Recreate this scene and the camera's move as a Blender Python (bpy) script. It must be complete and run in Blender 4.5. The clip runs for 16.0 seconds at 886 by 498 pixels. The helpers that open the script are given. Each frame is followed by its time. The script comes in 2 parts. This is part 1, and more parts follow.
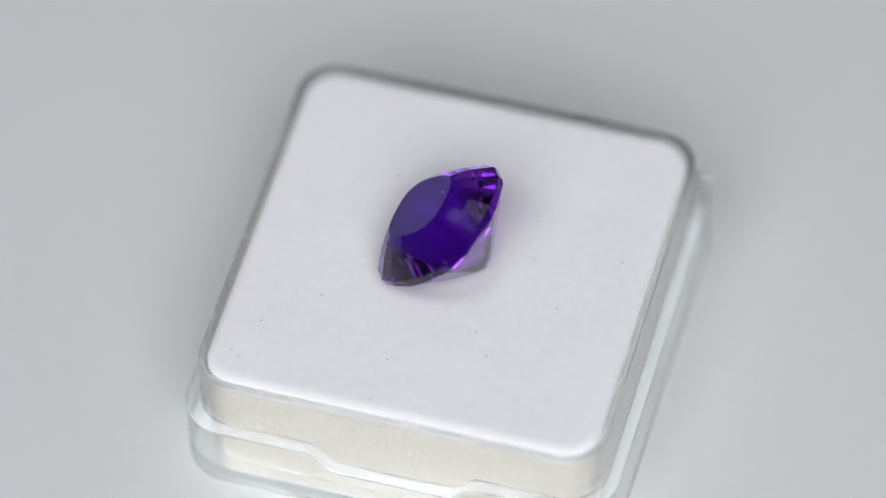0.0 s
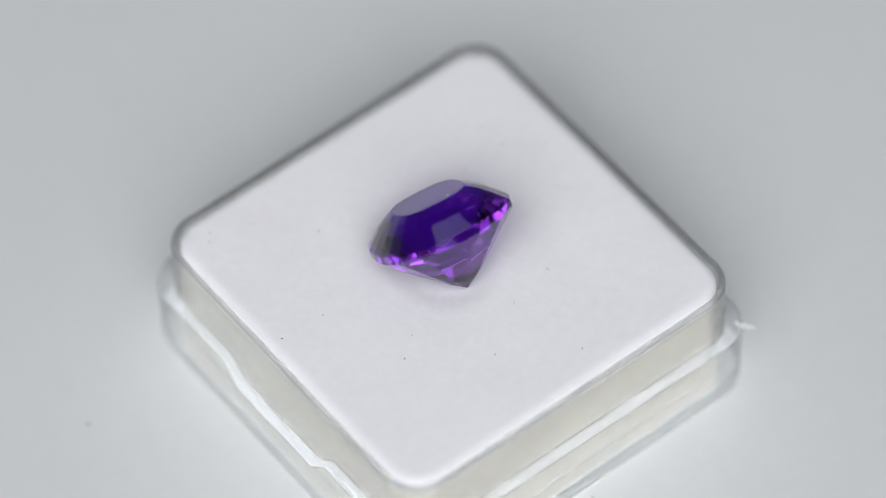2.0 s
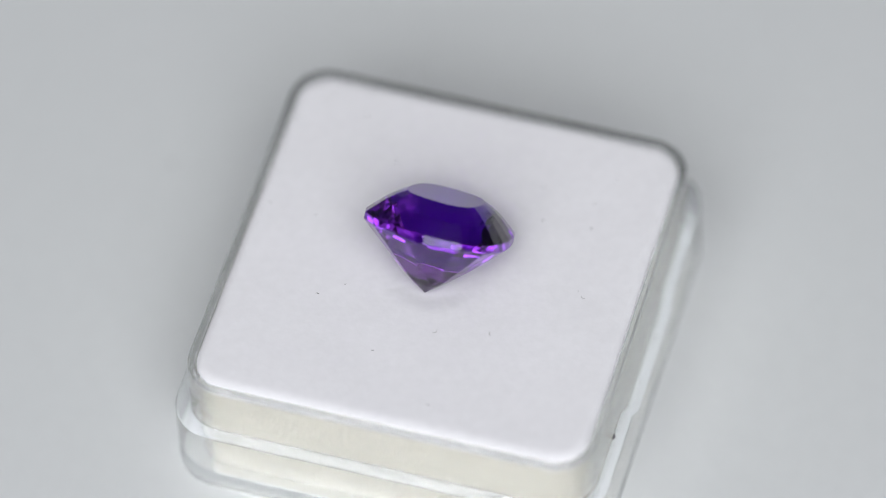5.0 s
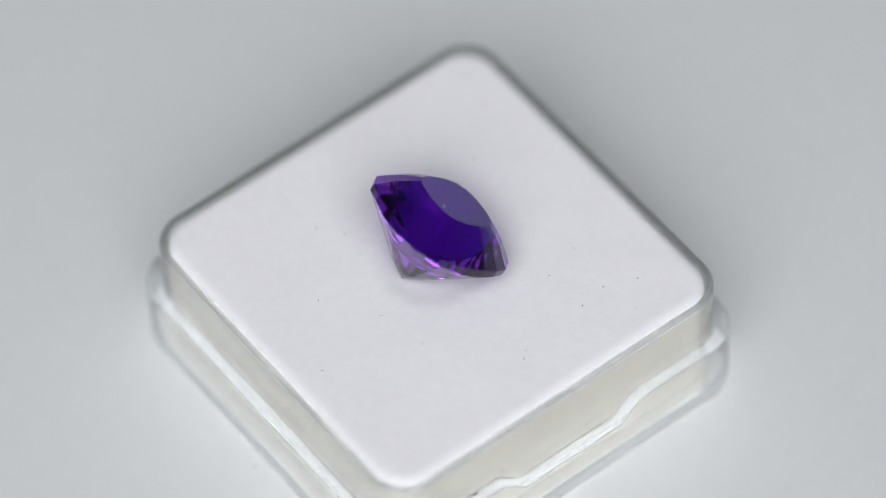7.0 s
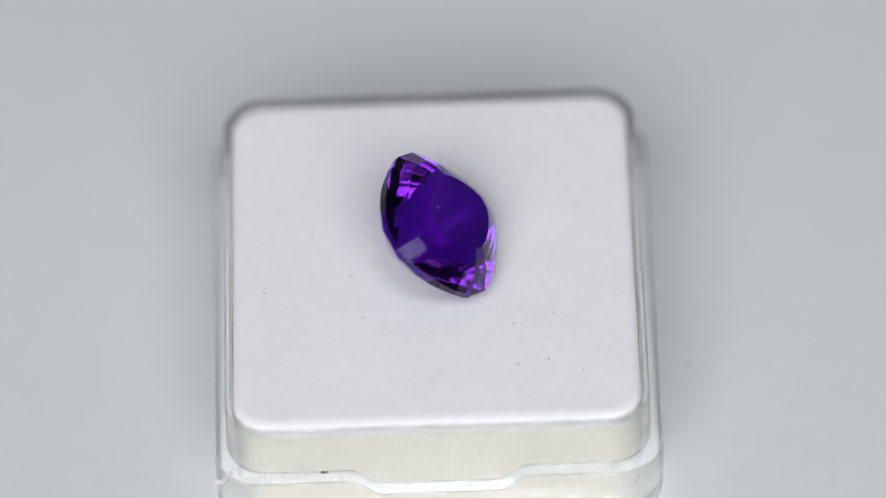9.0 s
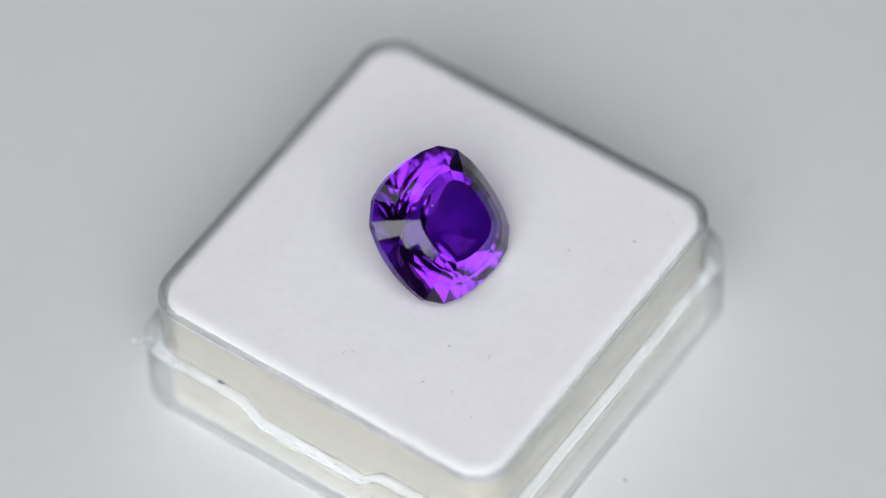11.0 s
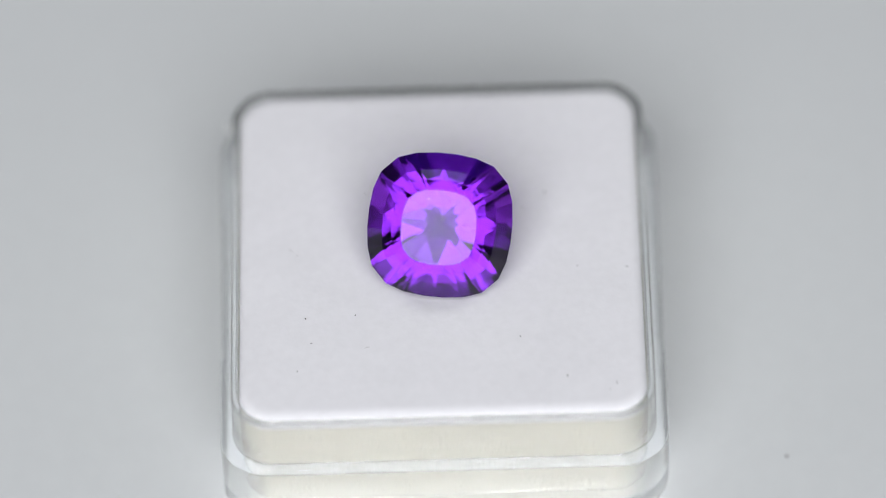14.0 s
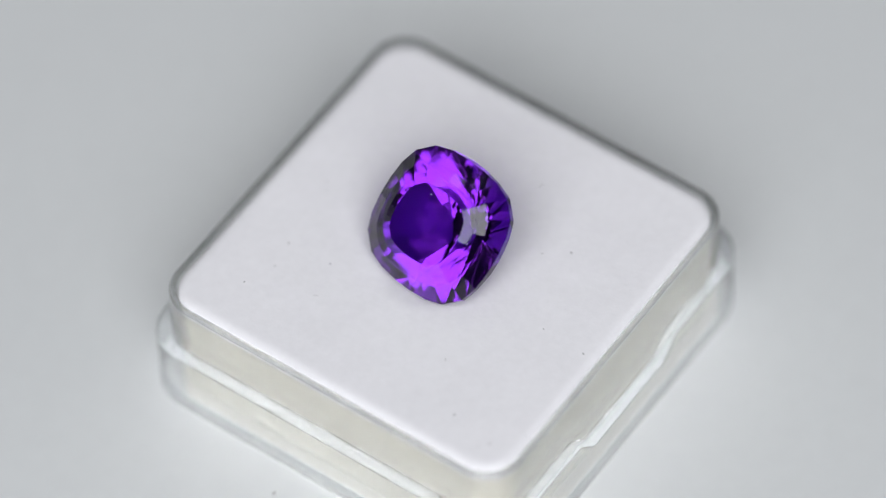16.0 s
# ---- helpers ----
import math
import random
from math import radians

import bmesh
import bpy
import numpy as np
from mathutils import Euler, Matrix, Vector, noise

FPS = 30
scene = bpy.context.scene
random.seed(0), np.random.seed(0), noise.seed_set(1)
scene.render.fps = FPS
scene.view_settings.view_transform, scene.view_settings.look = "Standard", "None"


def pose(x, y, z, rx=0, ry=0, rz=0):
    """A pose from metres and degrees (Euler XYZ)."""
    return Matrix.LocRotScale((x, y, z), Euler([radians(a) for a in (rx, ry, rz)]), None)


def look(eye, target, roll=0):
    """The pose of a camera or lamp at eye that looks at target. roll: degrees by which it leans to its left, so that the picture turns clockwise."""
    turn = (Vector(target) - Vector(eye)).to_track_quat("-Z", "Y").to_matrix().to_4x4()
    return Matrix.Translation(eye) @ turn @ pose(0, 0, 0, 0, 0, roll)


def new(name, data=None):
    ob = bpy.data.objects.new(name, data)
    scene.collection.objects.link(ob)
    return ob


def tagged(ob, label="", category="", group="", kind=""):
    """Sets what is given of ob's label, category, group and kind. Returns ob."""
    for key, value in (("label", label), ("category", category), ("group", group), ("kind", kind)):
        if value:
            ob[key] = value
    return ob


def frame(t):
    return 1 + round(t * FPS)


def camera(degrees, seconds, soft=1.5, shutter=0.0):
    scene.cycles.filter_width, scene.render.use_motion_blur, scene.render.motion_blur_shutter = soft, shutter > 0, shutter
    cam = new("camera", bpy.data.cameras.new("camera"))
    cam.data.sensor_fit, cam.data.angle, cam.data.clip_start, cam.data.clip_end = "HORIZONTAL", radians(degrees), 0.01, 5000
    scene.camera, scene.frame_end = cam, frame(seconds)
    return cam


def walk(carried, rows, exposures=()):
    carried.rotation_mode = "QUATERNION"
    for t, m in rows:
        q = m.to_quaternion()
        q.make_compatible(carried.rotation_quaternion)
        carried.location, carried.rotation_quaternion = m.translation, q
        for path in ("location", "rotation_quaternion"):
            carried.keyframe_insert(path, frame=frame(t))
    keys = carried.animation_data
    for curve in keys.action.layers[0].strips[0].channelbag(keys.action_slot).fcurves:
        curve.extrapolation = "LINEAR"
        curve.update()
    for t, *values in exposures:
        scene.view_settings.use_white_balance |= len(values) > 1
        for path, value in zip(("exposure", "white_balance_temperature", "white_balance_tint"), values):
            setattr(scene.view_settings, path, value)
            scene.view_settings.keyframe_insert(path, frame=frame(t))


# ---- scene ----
# Millimetres are used for the small things and scaled by MM. The turntable's top is z = 0 and its axle is the z axis.
MM = 0.001
PAD_Z = 11.1           # height of the foam's top, mm
SPIN_START, SPIN_RATE = -17.7, -18.08   # degrees, degrees a second

# ---- camera ----
cam = camera(8.966, 16.0, soft=0.5)
EYE = Vector((0.0, -0.2458, 0.3306 + PAD_Z * MM))
PITCH, YAW, ROLL = radians(53.295), radians(-0.0368), -2.2546
AIM = EYE + 0.40 * Vector((-math.sin(YAW) * math.cos(PITCH), math.cos(YAW) * math.cos(PITCH), -math.sin(PITCH)))
view = look(EYE, AIM, ROLL)
walk(cam, [(0.0, view), (16.0, view)])
cam.data.dof.use_dof = True
cam.data.dof.focus_distance = 0.4085
cam.data.dof.aperture_fstop = 9.0

# ---- light ----
scene.cycles.max_bounces, scene.cycles.glossy_bounces, scene.cycles.transmission_bounces = 24, 16, 20
world = bpy.data.worlds.new("studio_world")
scene.world = world
world.use_nodes = True
world.node_tree.nodes["Background"].inputs["Color"].default_value = (0.80, 0.86, 0.92, 1)
world.node_tree.nodes["Background"].inputs["Strength"].default_value = 0.25


def area_lamp(name, eye, target, sx, sy, watts, colour):
    data = bpy.data.lights.new(name, "AREA")
    data.shape, data.size, data.size_y, data.energy, data.color = "RECTANGLE", sx, sy, watts, colour
    ob = new(name, data)
    ob.matrix_world = look(eye, target)
    return ob


def polar(elevation, side, dist):
    """A place at that elevation (degrees; 90 is overhead, over 90 behind the box) and to that side of the camera's plane."""
    e, s = radians(elevation), radians(side)
    return Vector((math.sin(s), -math.cos(e) * math.cos(s), math.sin(e) * math.cos(s))) * dist + Vector((0, 0, 0.012))


MIDDLE = (0, 0, 0.012)
area_lamp("key_panel", polar(49.5, -3, 0.76), MIDDLE, 0.88, 0.66, 8.2, (0.965, 0.975, 1.0))
area_lamp("top_panel", polar(115.5, 0, 0.80), MIDDLE, 0.42, 0.12, 0.16, (0.95, 0.98, 1.0))


# ---- materials ----
def material(name, colour=(0.8, 0.8, 0.8), rough=0.5, **more):
    m = bpy.data.materials.new(name)
    m.use_nodes = True
    b = m.node_tree.nodes["Principled BSDF"]
    b.inputs["Base Color"].default_value = (*colour, 1)
    b.inputs["Roughness"].default_value = rough
    for key, value in more.items():
        b.inputs[key.replace("_", " ")].default_value = value
    return m, m.node_tree, b


def grain(tree, bsdf, colour, scales, amount, bump=0.0, bump_scale=1000.0, depth=0.0001, rough=None):
    """Two scales of mottling round a colour, and a fine bump."""
    n, l = tree.nodes, tree.links
    co = n.new("ShaderNodeTexCoord")
    last = None
    for s, a in zip(scales, amount):
        t = n.new("ShaderNodeTexNoise")
        t.inputs["Scale"].default_value, t.inputs["Detail"].default_value = s, 5
        l.new(co.outputs["Object"], t.inputs["Vector"])
        r = n.new("ShaderNodeMapRange")
        r.inputs["From Min"].default_value, r.inputs["From Max"].default_value = 0.3, 0.7
        r.inputs["To Min"].default_value, r.inputs["To Max"].default_value = 1 - a, 1 + a
        l.new(t.outputs["Fac"], r.inputs["Value"])
        v = n.new("ShaderNodeVectorMath")
        v.operation = "SCALE"
        if last is None:
            v.inputs[0].default_value = colour
        else:
            l.new(last, v.inputs[0])
        l.new(r.outputs["Result"], v.inputs["Scale"])
        last = v.outputs["Vector"]
    l.new(last, bsdf.inputs["Base Color"])
    if bump:
        t = n.new("ShaderNodeTexNoise")
        t.inputs["Scale"].default_value, t.inputs["Detail"].default_value = bump_scale, 6
        l.new(co.outputs["Object"], t.inputs["Vector"])
        b = n.new("ShaderNodeBump")
        b.inputs["Strength"].default_value, b.inputs["Distance"].default_value = bump, depth
        l.new(t.outputs["Fac"], b.inputs["Height"])
        l.new(b.outputs["Normal"], bsdf.inputs["Normal"])


FLEECE, tr, bs = material("white_foam_skin", (0.79, 0.785, 0.815), 0.95)
bs.inputs["Sheen Weight"].default_value = 0.15
grain(tr, bs, (0.79, 0.785, 0.815), (120, 1500), (0.015, 0.02), 0.18, 2500, 0.0001)
FOAM, tr, bs = material("cream_foam", (0.80, 0.77, 0.65), 0.95)
grain(tr, bs, (0.605, 0.58, 0.49), (250, 2600), (0.02, 0.05), 0.7, 3000, 0.00015)
n, l = tr.nodes, tr.links
n_co, n_cell, n_fleck, n_mix = (n.new("ShaderNode" + k) for k in ("TexCoord", "TexVoronoi", "MapRange", "MixRGB"))
n_cell.inputs["Scale"].default_value = 1500
n_fleck.inputs["From Min"].default_value, n_fleck.inputs["From Max"].default_value = 0.10, 0.22
n_fleck.inputs["To Min"].default_value, n_fleck.inputs["To Max"].default_value = 0.75, 0.0
n_mix.inputs["Color2"].default_value = (0.86, 0.85, 0.80, 1)
l.new(n_co.outputs["Object"], n_cell.inputs["Vector"])
l.new(n_cell.outputs["Distance"], n_fleck.inputs["Value"])
l.new(n_fleck.outputs["Result"], n_mix.inputs["Fac"])
l.new(bs.inputs["Base Color"].links[0].from_socket, n_mix.inputs["Color1"])
l.new(n_mix.outputs["Color"], bs.inputs["Base Color"])
PLASTIC, tr, bs = material("clear_polystyrene", (0.92, 0.93, 0.935), 0.13, IOR=1.46, Transmission_Weight=1.0)
t = tr.nodes.new("ShaderNodeTexNoise")
t.inputs["Scale"].default_value = 220
b = tr.nodes.new("ShaderNodeBump")
b.inputs["Strength"].default_value, b.inputs["Distance"].default_value = 0.05, 0.0003
tr.links.new(t.outputs["Fac"], b.inputs["Height"])
tr.links.new(b.outputs["Normal"], bs.inputs["Normal"])
n_mix, n_clear = tr.nodes.new("ShaderNodeMixShader"), tr.nodes.new("ShaderNodeBsdfTransparent")
n_mix.inputs["Fac"].default_value = 0.29
n_clear.inputs["Color"].default_value = (0.97, 0.975, 0.98, 1)
tr.links.new(bs.outputs["BSDF"], n_mix.inputs[1])
tr.links.new(n_clear.outputs["BSDF"], n_mix.inputs[2])
tr.links.new(n_mix.outputs["Shader"], tr.nodes["Material Output"].inputs["Surface"])
BURR, tr, bs = material("frosted_burr", (0.92, 0.92, 0.92), 0.5, IOR=1.5, Transmission_Weight=0.5)
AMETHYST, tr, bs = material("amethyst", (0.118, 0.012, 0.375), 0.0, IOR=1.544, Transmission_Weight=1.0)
AMETHYST_SHORT_PATH, tr, bs = material("amethyst_short_path", (0.34, 0.075, 0.68), 0.0, IOR=1.544, Transmission_Weight=1.0)   # paler tint stands in for weaker absorption where light's path is short
DISC, tr, bs = material("white_turntable_plastic", (0.60, 0.62, 0.63), 0.4)
grain(tr, bs, (0.640, 0.659, 0.667), (25, 600), (0.012, 0.012), 0.15, 900, 0.00008)
LINT, tr, bs = material("dark_lint", (0.09, 0.085, 0.09), 0.9)
LINT_GREY, tr, bs = material("grey_lint", (0.42, 0.42, 0.43), 0.9)
TABLE, tr, bs = material("table_laminate", (0.62, 0.63, 0.64), 0.5)
grain(tr, bs, (0.74, 0.75, 0.76), (6, 90), (0.03, 0.02))
WALL, tr, bs = material("wall_paint", (0.36, 0.365, 0.37), 0.9)
grain(tr, bs, (0.33, 0.335, 0.34), (2, 40), (0.03, 0.02))


# ---- building helpers ----
def mesh_of(name, bm, mat, smooth=False, parent=None, label=""):
    bmesh.ops.recalc_face_normals(bm, faces=bm.faces)
    me = bpy.data.meshes.new(name)
    bm.to_mesh(me)
    bm.free()
    for f in me.polygons:
        f.use_smooth = smooth
    me.materials.append(mat)
    ob = new(name, me)
    if parent is not None:
        ob.parent = parent
    if label:
        tagged(ob, label)
    return ob


def slab(name, lo, hi, mat, bevel=0.0):
    bm = bmesh.new()
    bmesh.ops.create_cube(bm, size=1)
    for v in bm.verts:
        v.co = Vector([lo[i] + (v.co[i] + 0.5) * (hi[i] - lo[i]) for i in range(3)])
    if bevel:
        bmesh.ops.bevel(bm, geom=bm.edges[:], offset=bevel, segments=2, affect="EDGES")
    return mesh_of(name, bm, mat)


def round_square(half, radius, centre=(0, 0), per_corner=9, extra=()):
    """The outline of a square with round corners: points and outward normals, anticlockwise. extra: offsets along the two y faces where the outline needs a point."""
    out = []
    for k in range(4):
        a0 = k * 90
        cx, cy = [(1, 1), (-1, 1), (-1, -1), (1, -1)][k]
        c = Vector((cx * (half - radius), cy * (half - radius)))
        for i in range(per_corner):
            a = radians(a0 + 90 * i / (per_corner - 1))
            nrm = Vector((math.cos(a), math.sin(a)))
            out.append((c + nrm * radius, nrm))
        s = 1 if k in (0, 1) else -1
        flat = half - radius - 0.2
        if k in (0, 2):
            for u in sorted([*extra, flat, -flat], reverse=True):
                out.append((Vector((s * u, s * half)), Vector((0, s))))
        else:
            for u in (flat, -flat):
                out.append((Vector((-s * half, s * u)), Vector((-s, 0))))
    return [(p + Vector(centre), n) for p, n in out]


def skin(bm, rings, closed_ring=True, cap_first=False, cap_last=False):
    """Quads between rings of points."""
    vs = [[bm.verts.new(p) for p in ring] for ring in rings]
    for a, b in zip(vs, vs[1:]):
        m = len(a)
        for i in range(m if closed_ring else m - 1):
            j = (i + 1) % m
            bm.faces.new((a[i], a[j], b[j], b[i]))
    if cap_first:
        bm.faces.new(list(reversed(vs[0])))
    if cap_last:
        bm.faces.new(vs[-1])
    return vs


# ---- room, table and turntable ----
slab("floor", (-1.6, -1.6, -0.85), (1.6, 1.6, -0.80), WALL)
slab("wall_north", (-1.6, 1.6, -0.85), (1.6, 1.7, 1.75), WALL)
slab("wall_south", (-1.6, -1.7, -0.85), (1.6, -1.6, 1.75), WALL)
slab("wall_west", (-1.7, -1.7, -0.85), (-1.6, 1.7, 1.75), WALL)
slab("wall_east", (1.6, -1.7, -0.85), (1.7, 1.7, 1.75), WALL)
slab("ceiling", (-1.7, -1.7, 1.75), (1.7, 1.7, 1.80), WALL)
for ob in list(scene.objects):
    if ob.type == "MESH":
        tagged(ob, "plain dull grey painted room surface", "room", kind="structure")

table = tagged(new("work_table"), "pale grey laminate work table under the turntable", "table")
ob = slab("tabletop", (-0.6, -0.45, -0.058), (0.6, 0.45, -0.030), TABLE, 0.003)
ob.parent = table
for sx in (-1, 1):
    for sy in (-1, 1):
        ob = slab("leg", (sx * 0.55 - 0.02, sy * 0.40 - 0.02, -0.80), (sx * 0.55 + 0.02, sy * 0.40 + 0.02, -0.058), TABLE, 0.002)
        ob.parent = table


def lathe(bm, profile, n=96):
    rings = [[Vector((r * math.cos(2 * math.pi * i / n), r * math.sin(2 * math.pi * i / n), z)) for i in range(n)] for r, z in profile]
    return skin(bm, rings, cap_first=True, cap_last=True)


turntable = tagged(new("turntable"), "smooth white plastic display turntable disc, slowly turning", "turntable")
bm = bmesh.new()
lathe(bm, [(0.138, -0.022), (0.140, -0.020), (0.140, -0.003), (0.1388, -0.0008), (0.137, 0.0)], 128)
mesh_of("disc", bm, DISC, parent=turntable)
bm = bmesh.new()
lathe(bm, [(0.118, -0.030), (0.120, -0.029), (0.120, -0.0235), (0.119, -0.0225)], 96)
mesh_of("pedestal", bm, DISC, parent=turntable)

# ---- the clear box ----
BOX_C = (0.60, 0.08)                   # its middle off the axle, mm
HALF_OUT, HALF_NECK, HALF_IN = 16.25, 15.28, 14.74
R_OUT, R_NECK, R_IN = 3.33, 2.95, 2.55
LEDGE_Z, NOTCH_Z, RIM_Z = PAD_Z - 4.78, PAD_Z - 6.5, PAD_Z + 0.06
NOTCH = (6.15, 4.45)


def ledge_height(p, nrm):
    u = abs(p.x - BOX_C[0])
    if abs(nrm.y) > 0.99 and u < NOTCH[0]:
        f = min(1.0, (NOTCH[0] - u) / (NOTCH[0] - NOTCH[1]))
        return LEDGE_Z + f * (NOTCH_Z - LEDGE_Z)
    return LEDGE_Z


box = tagged(new("gem_box"), "open clear polystyrene gem box base with stepped rim", "box")
EXTRA = [-9, -NOTCH[0], -NOTCH[1], -2.3, 0, 2.3, NOTCH[1], NOTCH[0], 9]
outline = {}
for key, half, r in (("out", HALF_OUT, R_OUT), ("neck", HALF_NECK, R_NECK), ("in", HALF_IN, R_IN), ("foam", HALF_IN - 0.12, 2.45)):
    outline[key] = round_square(half, r, BOX_C, 17, EXTRA)
dense = []                             # the soft pad takes a finer outline
for (p, n), (q, m) in zip(outline["foam"], outline["foam"][1:] + outline["foam"][:1]):
    steps = max(1, round((q - p).length / 0.7))
    dense += [(p.lerp(q, i / steps), n.lerp(m, i / steps).normalized()) for i in range(steps)]
outline["foam"] = dense


def ring(key, inset, z):
    pts = []
    for p, nrm in outline[key]:
        q = p - nrm * inset
        h = z(p, nrm) if callable(z) else z
        pts.append(Vector((q.x, q.y, h)) * MM)
    return pts


bm = bmesh.new()
levels = skin(bm, [
    ring("out", 0.50, 0.02), ring("out", 0.22, 0.07), ring("out", 0.06, 0.22), ring("out", 0.01, 0.5),
    ring("out", 0.0, lambda p, n: ledge_height(p, n) - 0.10), ring("out", 0.03, lambda p, n: ledge_height(p, n) - 0.03),
    ring("out", 0.10, ledge_height),
    ring("neck", -0.10, ledge_height), ring("neck", -0.02, lambda p, n: ledge_height(p, n) + 0.06),
    ring("neck", 0.0, lambda p, n: ledge_height(p, n) + 0.15),
    ring("neck", 0.03, RIM_Z - 0.25), ring("neck", 0.10, RIM_Z - 0.08), ring("neck", 0.17, RIM_Z),
    ring("in", -0.15, RIM_Z), ring("in", -0.05, RIM_Z - 0.06), ring("in", 0.0, RIM_Z - 0.25),
    ring("in", 0.05, 0.95), ring("in", 0.25, 0.6), ring("in", 0.6, 0.5)], cap_first=True, cap_last=True)
for level in levels:                   # crisp from level to level, smooth round the corners
    for a, b in zip(level, level[1:] + level[:1]):
        bm.edges.get((a, b)).smooth = False
shell = mesh_of("shell", bm, PLASTIC, smooth=True, parent=box)
shell.visible_shadow = False           # clear panes: light passes

# moulding burr on one corner of the step
bm = bmesh.new()
for i in range(5):
    c = Vector((15.55 + 0.22 * i + random.uniform(-.1, .1), 15.2 + 0.16 * i + random.uniform(-.1, .1), LEDGE_Z - 0.1 - 0.18 * (i % 2)))
    m = Matrix.Translation(c * MM) @ Euler((random.random() * 3, random.random() * 3, 0)).to_matrix().to_4x4()
    bmesh.ops.create_icosphere(bm, subdivisions=1, radius=0.30 * MM, matrix=m @ Matrix.Diagonal((1, 0.6, 0.8, 1)))
mesh_of("burr", bm, BURR, parent=box, label="whitish frosted moulding burr on the corner")

# ---- the foam ----
GEM_W = 10.27
GEM_ELEV, GEM_AZ, GEM_SPIN = 48.0, 176.3, -4.5
CULET = Vector((3.60, -0.24, PAD_Z - 0.18))
foam = tagged(new("foam_insert"), "cream foam pad with white skin filling the clear box", "foam pad")
bm = bmesh.new()
IN2 = 0.12
skin(bm, [ring("foam", 0.65, 0.55), ring("foam", 0.3, 0.7), ring("foam", 0.0, 1.1), ring("foam", 0.0, PAD_Z - 1.0)], cap_first=True, cap_last=True)
mesh_of("foam_core", bm, FOAM, parent=foam, label="cream foam core")
bm = bmesh.new()
top_lo = PAD_Z - 0.996


def pad_height(x, y):
    """Soft, slightly uneven top, rounded down to the walls."""
    half, r = HALF_IN - IN2, 2.5
    dx, dy = abs(x - BOX_C[0]) - (half - r), abs(y - BOX_C[1]) - (half - r)
    d = r - Vector((max(0, dx), max(0, dy))).length if max(dx, dy) > 0 else r
    drop = 0.32 * max(0.0, 1 - d / 0.6) ** 2
    c, s = math.cos(radians(GEM_AZ)), math.sin(radians(GEM_AZ))
    gx, gy = x - CULET.x, y - CULET.y     # the stone has sunk a dent into the soft skin
    along, across = (gx * c + gy * s - 3.7) / 3.9, (gy * c - gx * s) / 3.2
    f = min(1.0, max(0.0, (1.25 - math.hypot(along, across)) / 0.3))
    dent = 0.30 * f * f * (3 - 2 * f)
    return PAD_Z - drop - dent + 0.035 * noise.noise((x * 0.35, y * 0.35, 1)) + 0.02 * noise.noise((x * 1.3, y * 1.3, 5))


def pad_rings():
    rings = [ring("foam", 0.0, top_lo), ring("foam", 0.0, PAD_Z - 0.75)]
    for inset in (0.02, 0.08, 0.18, 0.33, 0.6, 0.9):
        pts = []
        for p, nrm in outline["foam"]:
            q = p - nrm * (inset + 0.05 * noise.noise((p.x * 2.7, p.y * 2.7, 2)) * min(1, inset * 5))
            pts.append(Vector((q.x, q.y, pad_height(q.x, q.y))) * MM)
        rings.append(pts)
    for s in [0.90 - 0.045 * i for i in range(20)]:
        pts = []
        for p, nrm in outline["foam"]:
            x, y = BOX_C[0] + (p.x - BOX_C[0]) * s, BOX_C[1] + (p.y - BOX_C[1]) * s
            pts.append(Vector((x, y, pad_height(x, y))) * MM)
        rings.append(pts)
    return rings


skin(bm, pad_rings(), cap_first=True, cap_last=True)
mesh_of("foam_skin", bm, FLEECE, smooth=True, parent=foam, label="soft white upper skin of the foam")


def fibre(parent, x, y, z, length, thick, turn, bend, name, mat=LINT):
    bm = bmesh.new()
    rings = []
    for i in range(6):
        u = i / 5 - 0.5
        a = turn + bend * u
        c = Vector((x + u * length * math.cos(a), y + u * length * math.sin(a), z))
        side = Vector((-math.sin(a), math.cos(a), 0))
        w = thick * (0.5 if i in (0, 5) else 1)
        rings.append([(c + side * w * math.cos(k * 2.094) + Vector((0, 0, w * math.sin(k * 2.094)))) * MM for k in range(3)])
    skin(bm, rings, cap_first=True, cap_last=True)
    return mesh_of(name, bm, mat, parent=parent)


# ---- the gem ----


def cushion():
    """The girdle's outline, anticlockwise: five short flats a side and one across each corner."""
    half = [(0.07, 0.508), (0.21, 0.492), (0.338, 0.448)]
    pts = []
    for k in range(4):
        a = radians(90 * k)
        c, s = math.cos(a), math.sin(a)
        for u, v in half + [(-u, v) for u, v in half]:
            pts.append(Vector((c * v + s * u, s * v - c * u)))
    pts.sort(key=lambda p: math.atan2(p.y, p.x))
    return pts


def reach(d):
    """How far the outline goes in the direction d."""
    return max(p.dot(d) for p in GEM_OUTLINE)


def cut(bm, co, no):
    """Grind one flat facet: remove all that lies beyond the plane and close the face."""
    geom = bm.verts[:] + bm.edges[:] + bm.faces[:]
    done = bmesh.ops.bisect_plane(bm, geom=geom, dist=1e-6, plane_co=co, plane_no=no, clear_outer=True)
    edges = [e for e in done["geom_cut"] if isinstance(e, bmesh.types.BMEdge) and e.is_boundary]
    if len(edges) > 2:
        bmesh.ops.contextual_create(bm, geom=edges)


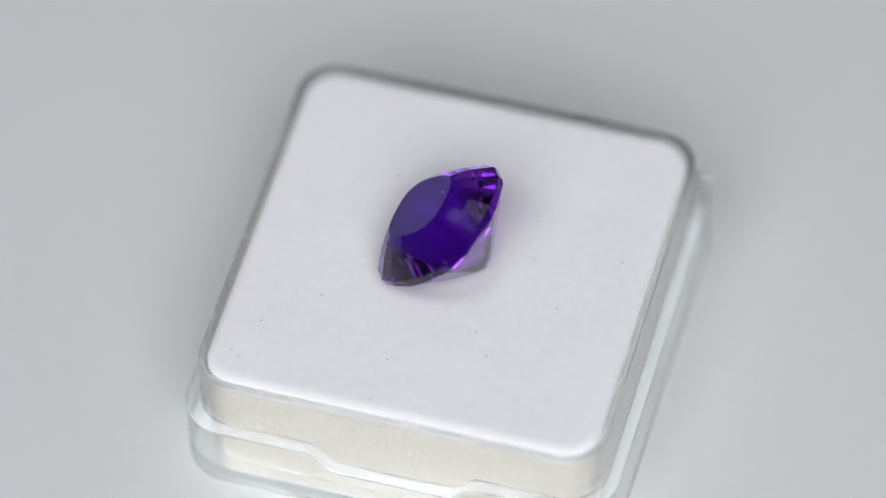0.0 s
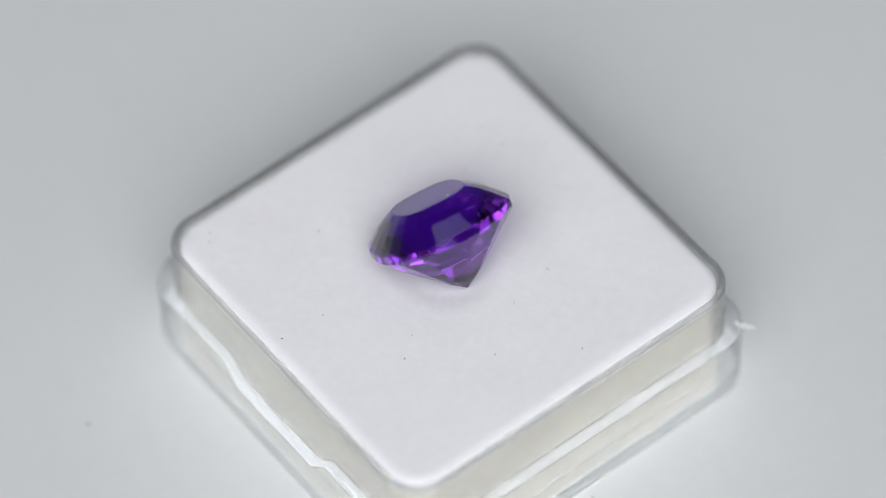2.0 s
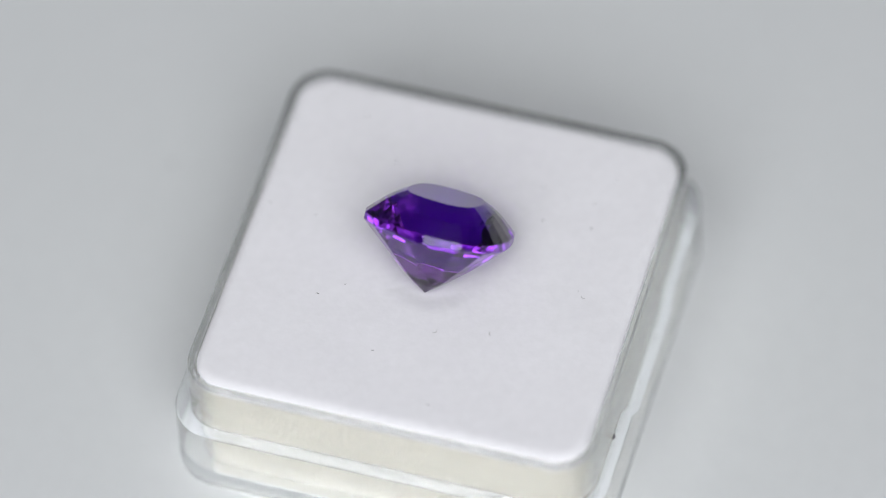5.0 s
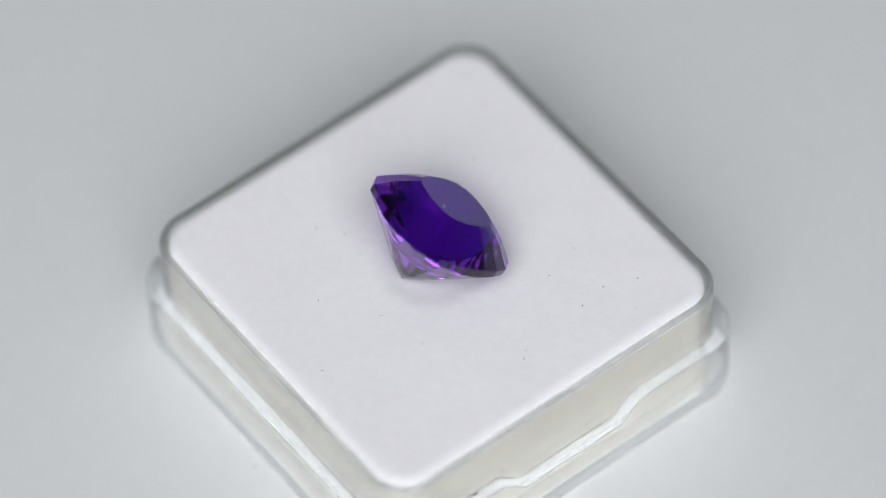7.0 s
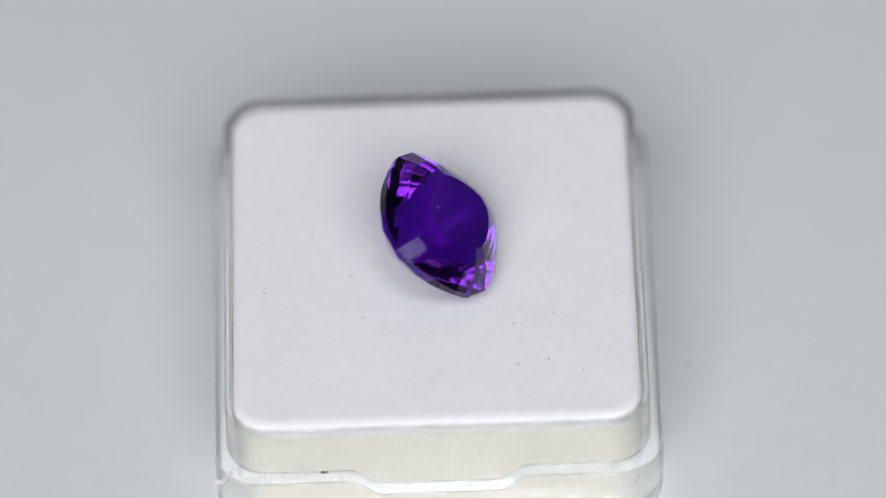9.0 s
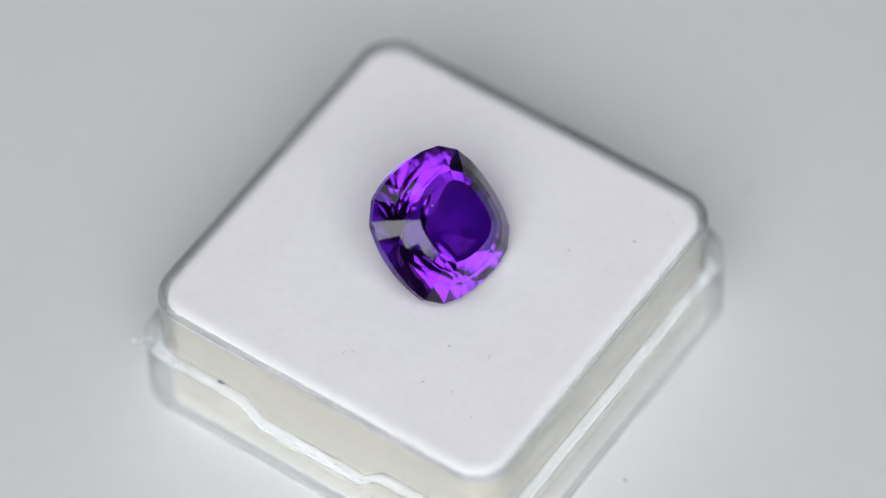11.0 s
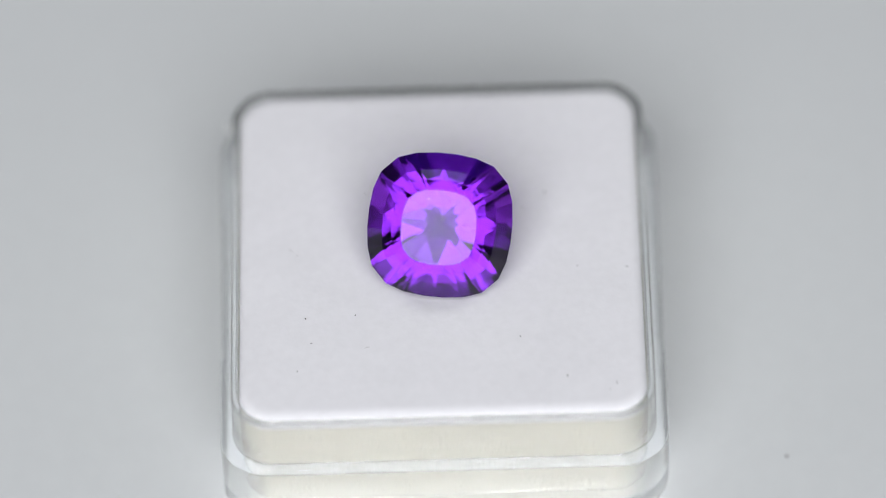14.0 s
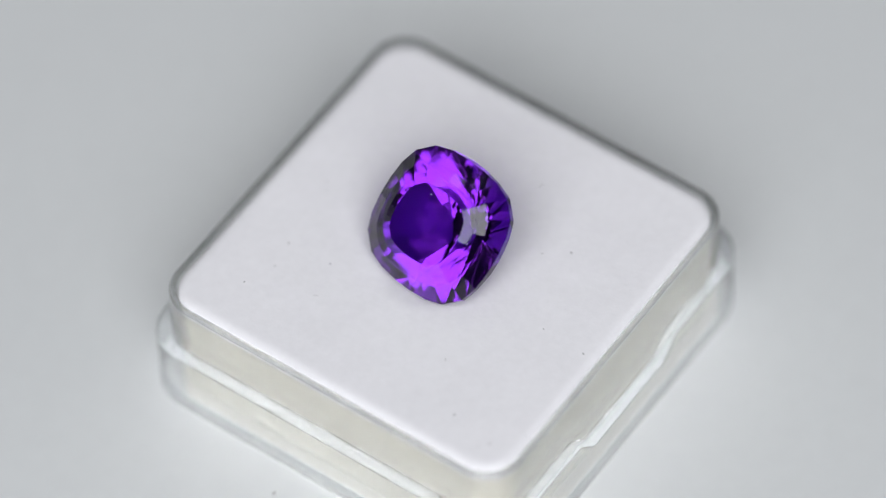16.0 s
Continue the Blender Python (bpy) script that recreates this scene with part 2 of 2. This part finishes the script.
def tier(bm, azimuths, s0, z0, s1, z1, lean=0.0, swing=0.0):
    """A tier of facets, each through the outline scaled by s0 at height z0 and by s1 at height z1;
    every second one leans and swings by so many degrees the other way."""
    for k, a in enumerate(azimuths):
        d = Vector((math.cos(a), math.sin(a)))
        h = reach(d)
        p, q = Vector((s0 * h, z0)), Vector((s1 * h, z1))
        along = q - p
        if lean or swing:
            p = (p + q) * 0.5
            sign = 1 if k % 2 else -1
            along.rotate(Matrix.Rotation(radians(lean * sign), 2))
            a += radians(swing * sign)
            d = Vector((math.cos(a), math.sin(a)))
        n = Vector((along.y, -along.x)).normalized()
        if n.x < 0:
            n = -n
        cut(bm, Vector((d.x * p.x, d.y * p.x, p.y)), Vector((d.x * n.x, d.y * n.x, n.y)))


GEM_OUTLINE = cushion()
NG = len(GEM_OUTLINE)
flats, corners = [], []
for i in range(NG):
    p, q = GEM_OUTLINE[i], GEM_OUTLINE[(i + 1) % NG]
    e = q - p
    flats.append(math.atan2(-e.x, e.y))
    corners.append(math.atan2(p.y, p.x))
bm = bmesh.new()
bmesh.ops.create_cube(bm, size=2.4)
GIRDLE_HI, GIRDLE_LO = 0.544, 0.478
crown = [(1.0, 0.0), (0.785, 0.1080), (0.649, 0.1600), (0.520, 0.1985)]
cut(bm, Vector((0, 0, GIRDLE_HI + crown[-1][1])), Vector((0, 0, 1)))
tier(bm, flats, 1.0, 0.0, 1.0, 1.0)
for (s0, z0), (s1, z1) in zip(crown, crown[1:]):
    tier(bm, flats, s0, GIRDLE_HI + z0, s1, GIRDLE_HI + z1)
# the pavilion: steeper tiers under the girdle, then flatter ones, and facets that meet in the culet
def evenly(count, offset=0.0):
    """Azimuths evenly round the stone."""
    return [(i + offset) / count * 2 * math.pi for i in range(count)]


steps = [(evenly(32), 1.0000, 0.9317, 47.80, 2.75, 3.11),
         (flats, 0.9317, 0.8582, 45.17, 1.32, 5.34),
         (evenly(28, 0.5), 0.8582, 0.6859, 44.71, 0.69, 4.32),
         (flats, 0.6859, 0.5692, 42.42, 1.00, 2.19),
         (evenly(32), 0.5692, 0.3592, 43.38, 1.65, 3.86),
         (evenly(40), 0.3592, 0.2380, 39.34, 2.53, 4.86)]
depth = GIRDLE_LO
for azimuths, s0, s1, slope, lean, swing in steps:
    lower = depth - (s0 - s1) * 0.508 * math.tan(radians(slope))
    tier(bm, azimuths, s0, depth, s1, lower, lean, swing)
    depth = lower
tip = depth - s1 * 0.508 * math.tan(radians(44.96))
for k, a in enumerate(evenly(12, 0.5)):
    d = Vector((math.cos(a), math.sin(a), 0))
    slope = math.atan((depth - tip) / (s1 * reach(d.xy))) + radians(((k * 7 % 5) / 4 - 0.5) * 0.65)
    cut(bm, Vector((0, 0, tip)), d * math.sin(slope) - Vector((0, 0, math.cos(slope))))
bmesh.ops.remove_doubles(bm, verts=bm.verts, dist=2e-4)
bmesh.ops.scale(bm, vec=(GEM_W, GEM_W, GEM_W), verts=bm.verts)
axis = Vector((math.cos(radians(GEM_ELEV)) * math.cos(radians(GEM_AZ)), math.cos(radians(GEM_ELEV)) * math.sin(radians(GEM_AZ)), math.sin(radians(GEM_ELEV))))
up = (Vector((0, 0, 1)) - axis * axis.z).normalized()
side = up.cross(axis)
lay = Matrix((side, up, axis)).transposed().to_4x4() @ pose(0, 0, 0, 0, 0, GEM_SPIN)
bmesh.ops.transform(bm, matrix=Matrix.Scale(MM, 4) @ Matrix.Translation(CULET) @ lay, verts=bm.verts)
bmesh.ops.recalc_face_normals(bm, faces=bm.faces)
gem = tagged(new("gemstone"), "deep purple cushion-cut amethyst tilted on the white foam", "gemstone")


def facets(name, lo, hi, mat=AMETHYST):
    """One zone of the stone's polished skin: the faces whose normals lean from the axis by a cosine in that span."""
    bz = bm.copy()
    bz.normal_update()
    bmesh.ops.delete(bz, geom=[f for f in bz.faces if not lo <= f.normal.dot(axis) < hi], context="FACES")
    me = bpy.data.meshes.new(name)
    bz.to_mesh(me)
    bz.free()
    me.materials.append(mat)
    ob = new(name, me)
    ob.parent = gem


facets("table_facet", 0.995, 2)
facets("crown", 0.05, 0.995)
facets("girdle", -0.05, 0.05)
# same stone; the paler pavilion tint imitates light crossing less of it
facets("pavilion", -2, -0.05, AMETHYST_SHORT_PATH)
bm.free()
# a white dust speck on the table facet
bm = bmesh.new()
spot = CULET - side * 0.73 + up * 2.06 + axis * ((GIRDLE_HI + crown[-1][1]) * GEM_W + 0.02)
bmesh.ops.create_icosphere(bm, subdivisions=1, radius=0.055 * MM, matrix=Matrix.Translation(spot * MM))
mesh_of("dust_speck", bm, FLEECE, parent=gem, label="tiny white dust speck")


# ---- lint and specks ----
LINT_AT = [(-11.7, -12.4), (-1.2, -9.9), (5.6, -7.7), (9.4, -2.4), (12.95, 2.8), (4.3, -6.0), (-5.3, 9.9), (-5.1, 6.3),
           (-12.3, -11.9), (-9.95, 10.5), (-11.0, -8.9), (-7.5, 9.5), (-7.4, -5.6), (-1.4, -13.5)]
for x, y in LINT_AT:
    fibre(foam, x, y, pad_height(x, y) + 0.03, random.uniform(0.12, 0.22), random.uniform(0.024, 0.036), random.uniform(0, 3), random.uniform(0, 1), "lint")
for x, y, length, turn, bend in [(6.65, 1.55, 0.55, 2.5, 1.3), (5.8, 5.3, 0.5, 0.4, 1.1), (0.95, 10.95, 0.4, 1.2, 0.9), (0.4, 10.5, 0.2, 2.2, 0.5), (-8.0, 5.5, 0.45, 1.9, 0.7)]:
    fibre(foam, x, y, pad_height(x, y) + 0.03, length, 0.018, turn, bend, "lint", LINT_GREY)
# dark grit caught on the step of the box
for x, y, z, size in [(9.0, 15.5, LEDGE_Z, 0.16), (8.75, 15.45, LEDGE_Z, 0.10), (8.3, 15.4, LEDGE_Z, 0.06), (7.8, 15.4, LEDGE_Z, 0.07), (2.62, 15.75, NOTCH_Z, 0.07),
                      (-1.48, 15.8, NOTCH_Z, 0.09), (-14.75, 9.0, LEDGE_Z, 0.06), (-14.7, 6.1, LEDGE_Z, 0.05), (16.2, 8.2, LEDGE_Z, 0.05),
                      (16.0, 9.1, LEDGE_Z, 0.05), (16.2, 0.1, LEDGE_Z, 0.05), (16.1, 4.6, LEDGE_Z, 0.045)]:
    bm = bmesh.new()
    bmesh.ops.create_icosphere(bm, subdivisions=1, radius=size * MM, matrix=Matrix.Translation(Vector((x, y, z + size * 0.4)) * MM) @ Matrix.Diagonal((1.3, 0.9, 0.6, 1)))
    mesh_of("grit", bm, LINT, parent=box)
# specks on the turntable
for x, y, size in [(-10.9, -24.9, 0.22), (-17.9, 2.65, 0.20), (17.6, 0.0, 0.14)]:
    bm = bmesh.new()
    bmesh.ops.create_icosphere(bm, subdivisions=1, radius=size * MM, matrix=Matrix.Translation(Vector((x, y, 0.02)) * MM) @ Matrix.Diagonal((1, 0.8, 0.3, 1)))
    mesh_of("dust_speck", bm, LINT_GREY, parent=turntable)


# ---- what moves ----
def motions():
    rows = []
    for i in range(33):
        t = 0.5 * i
        rows.append((t, pose(0, 0, 0, 0, 0, SPIN_START + SPIN_RATE * t)))
    for thing in (turntable, box, foam, gem):
        walk(thing, rows)


motions()
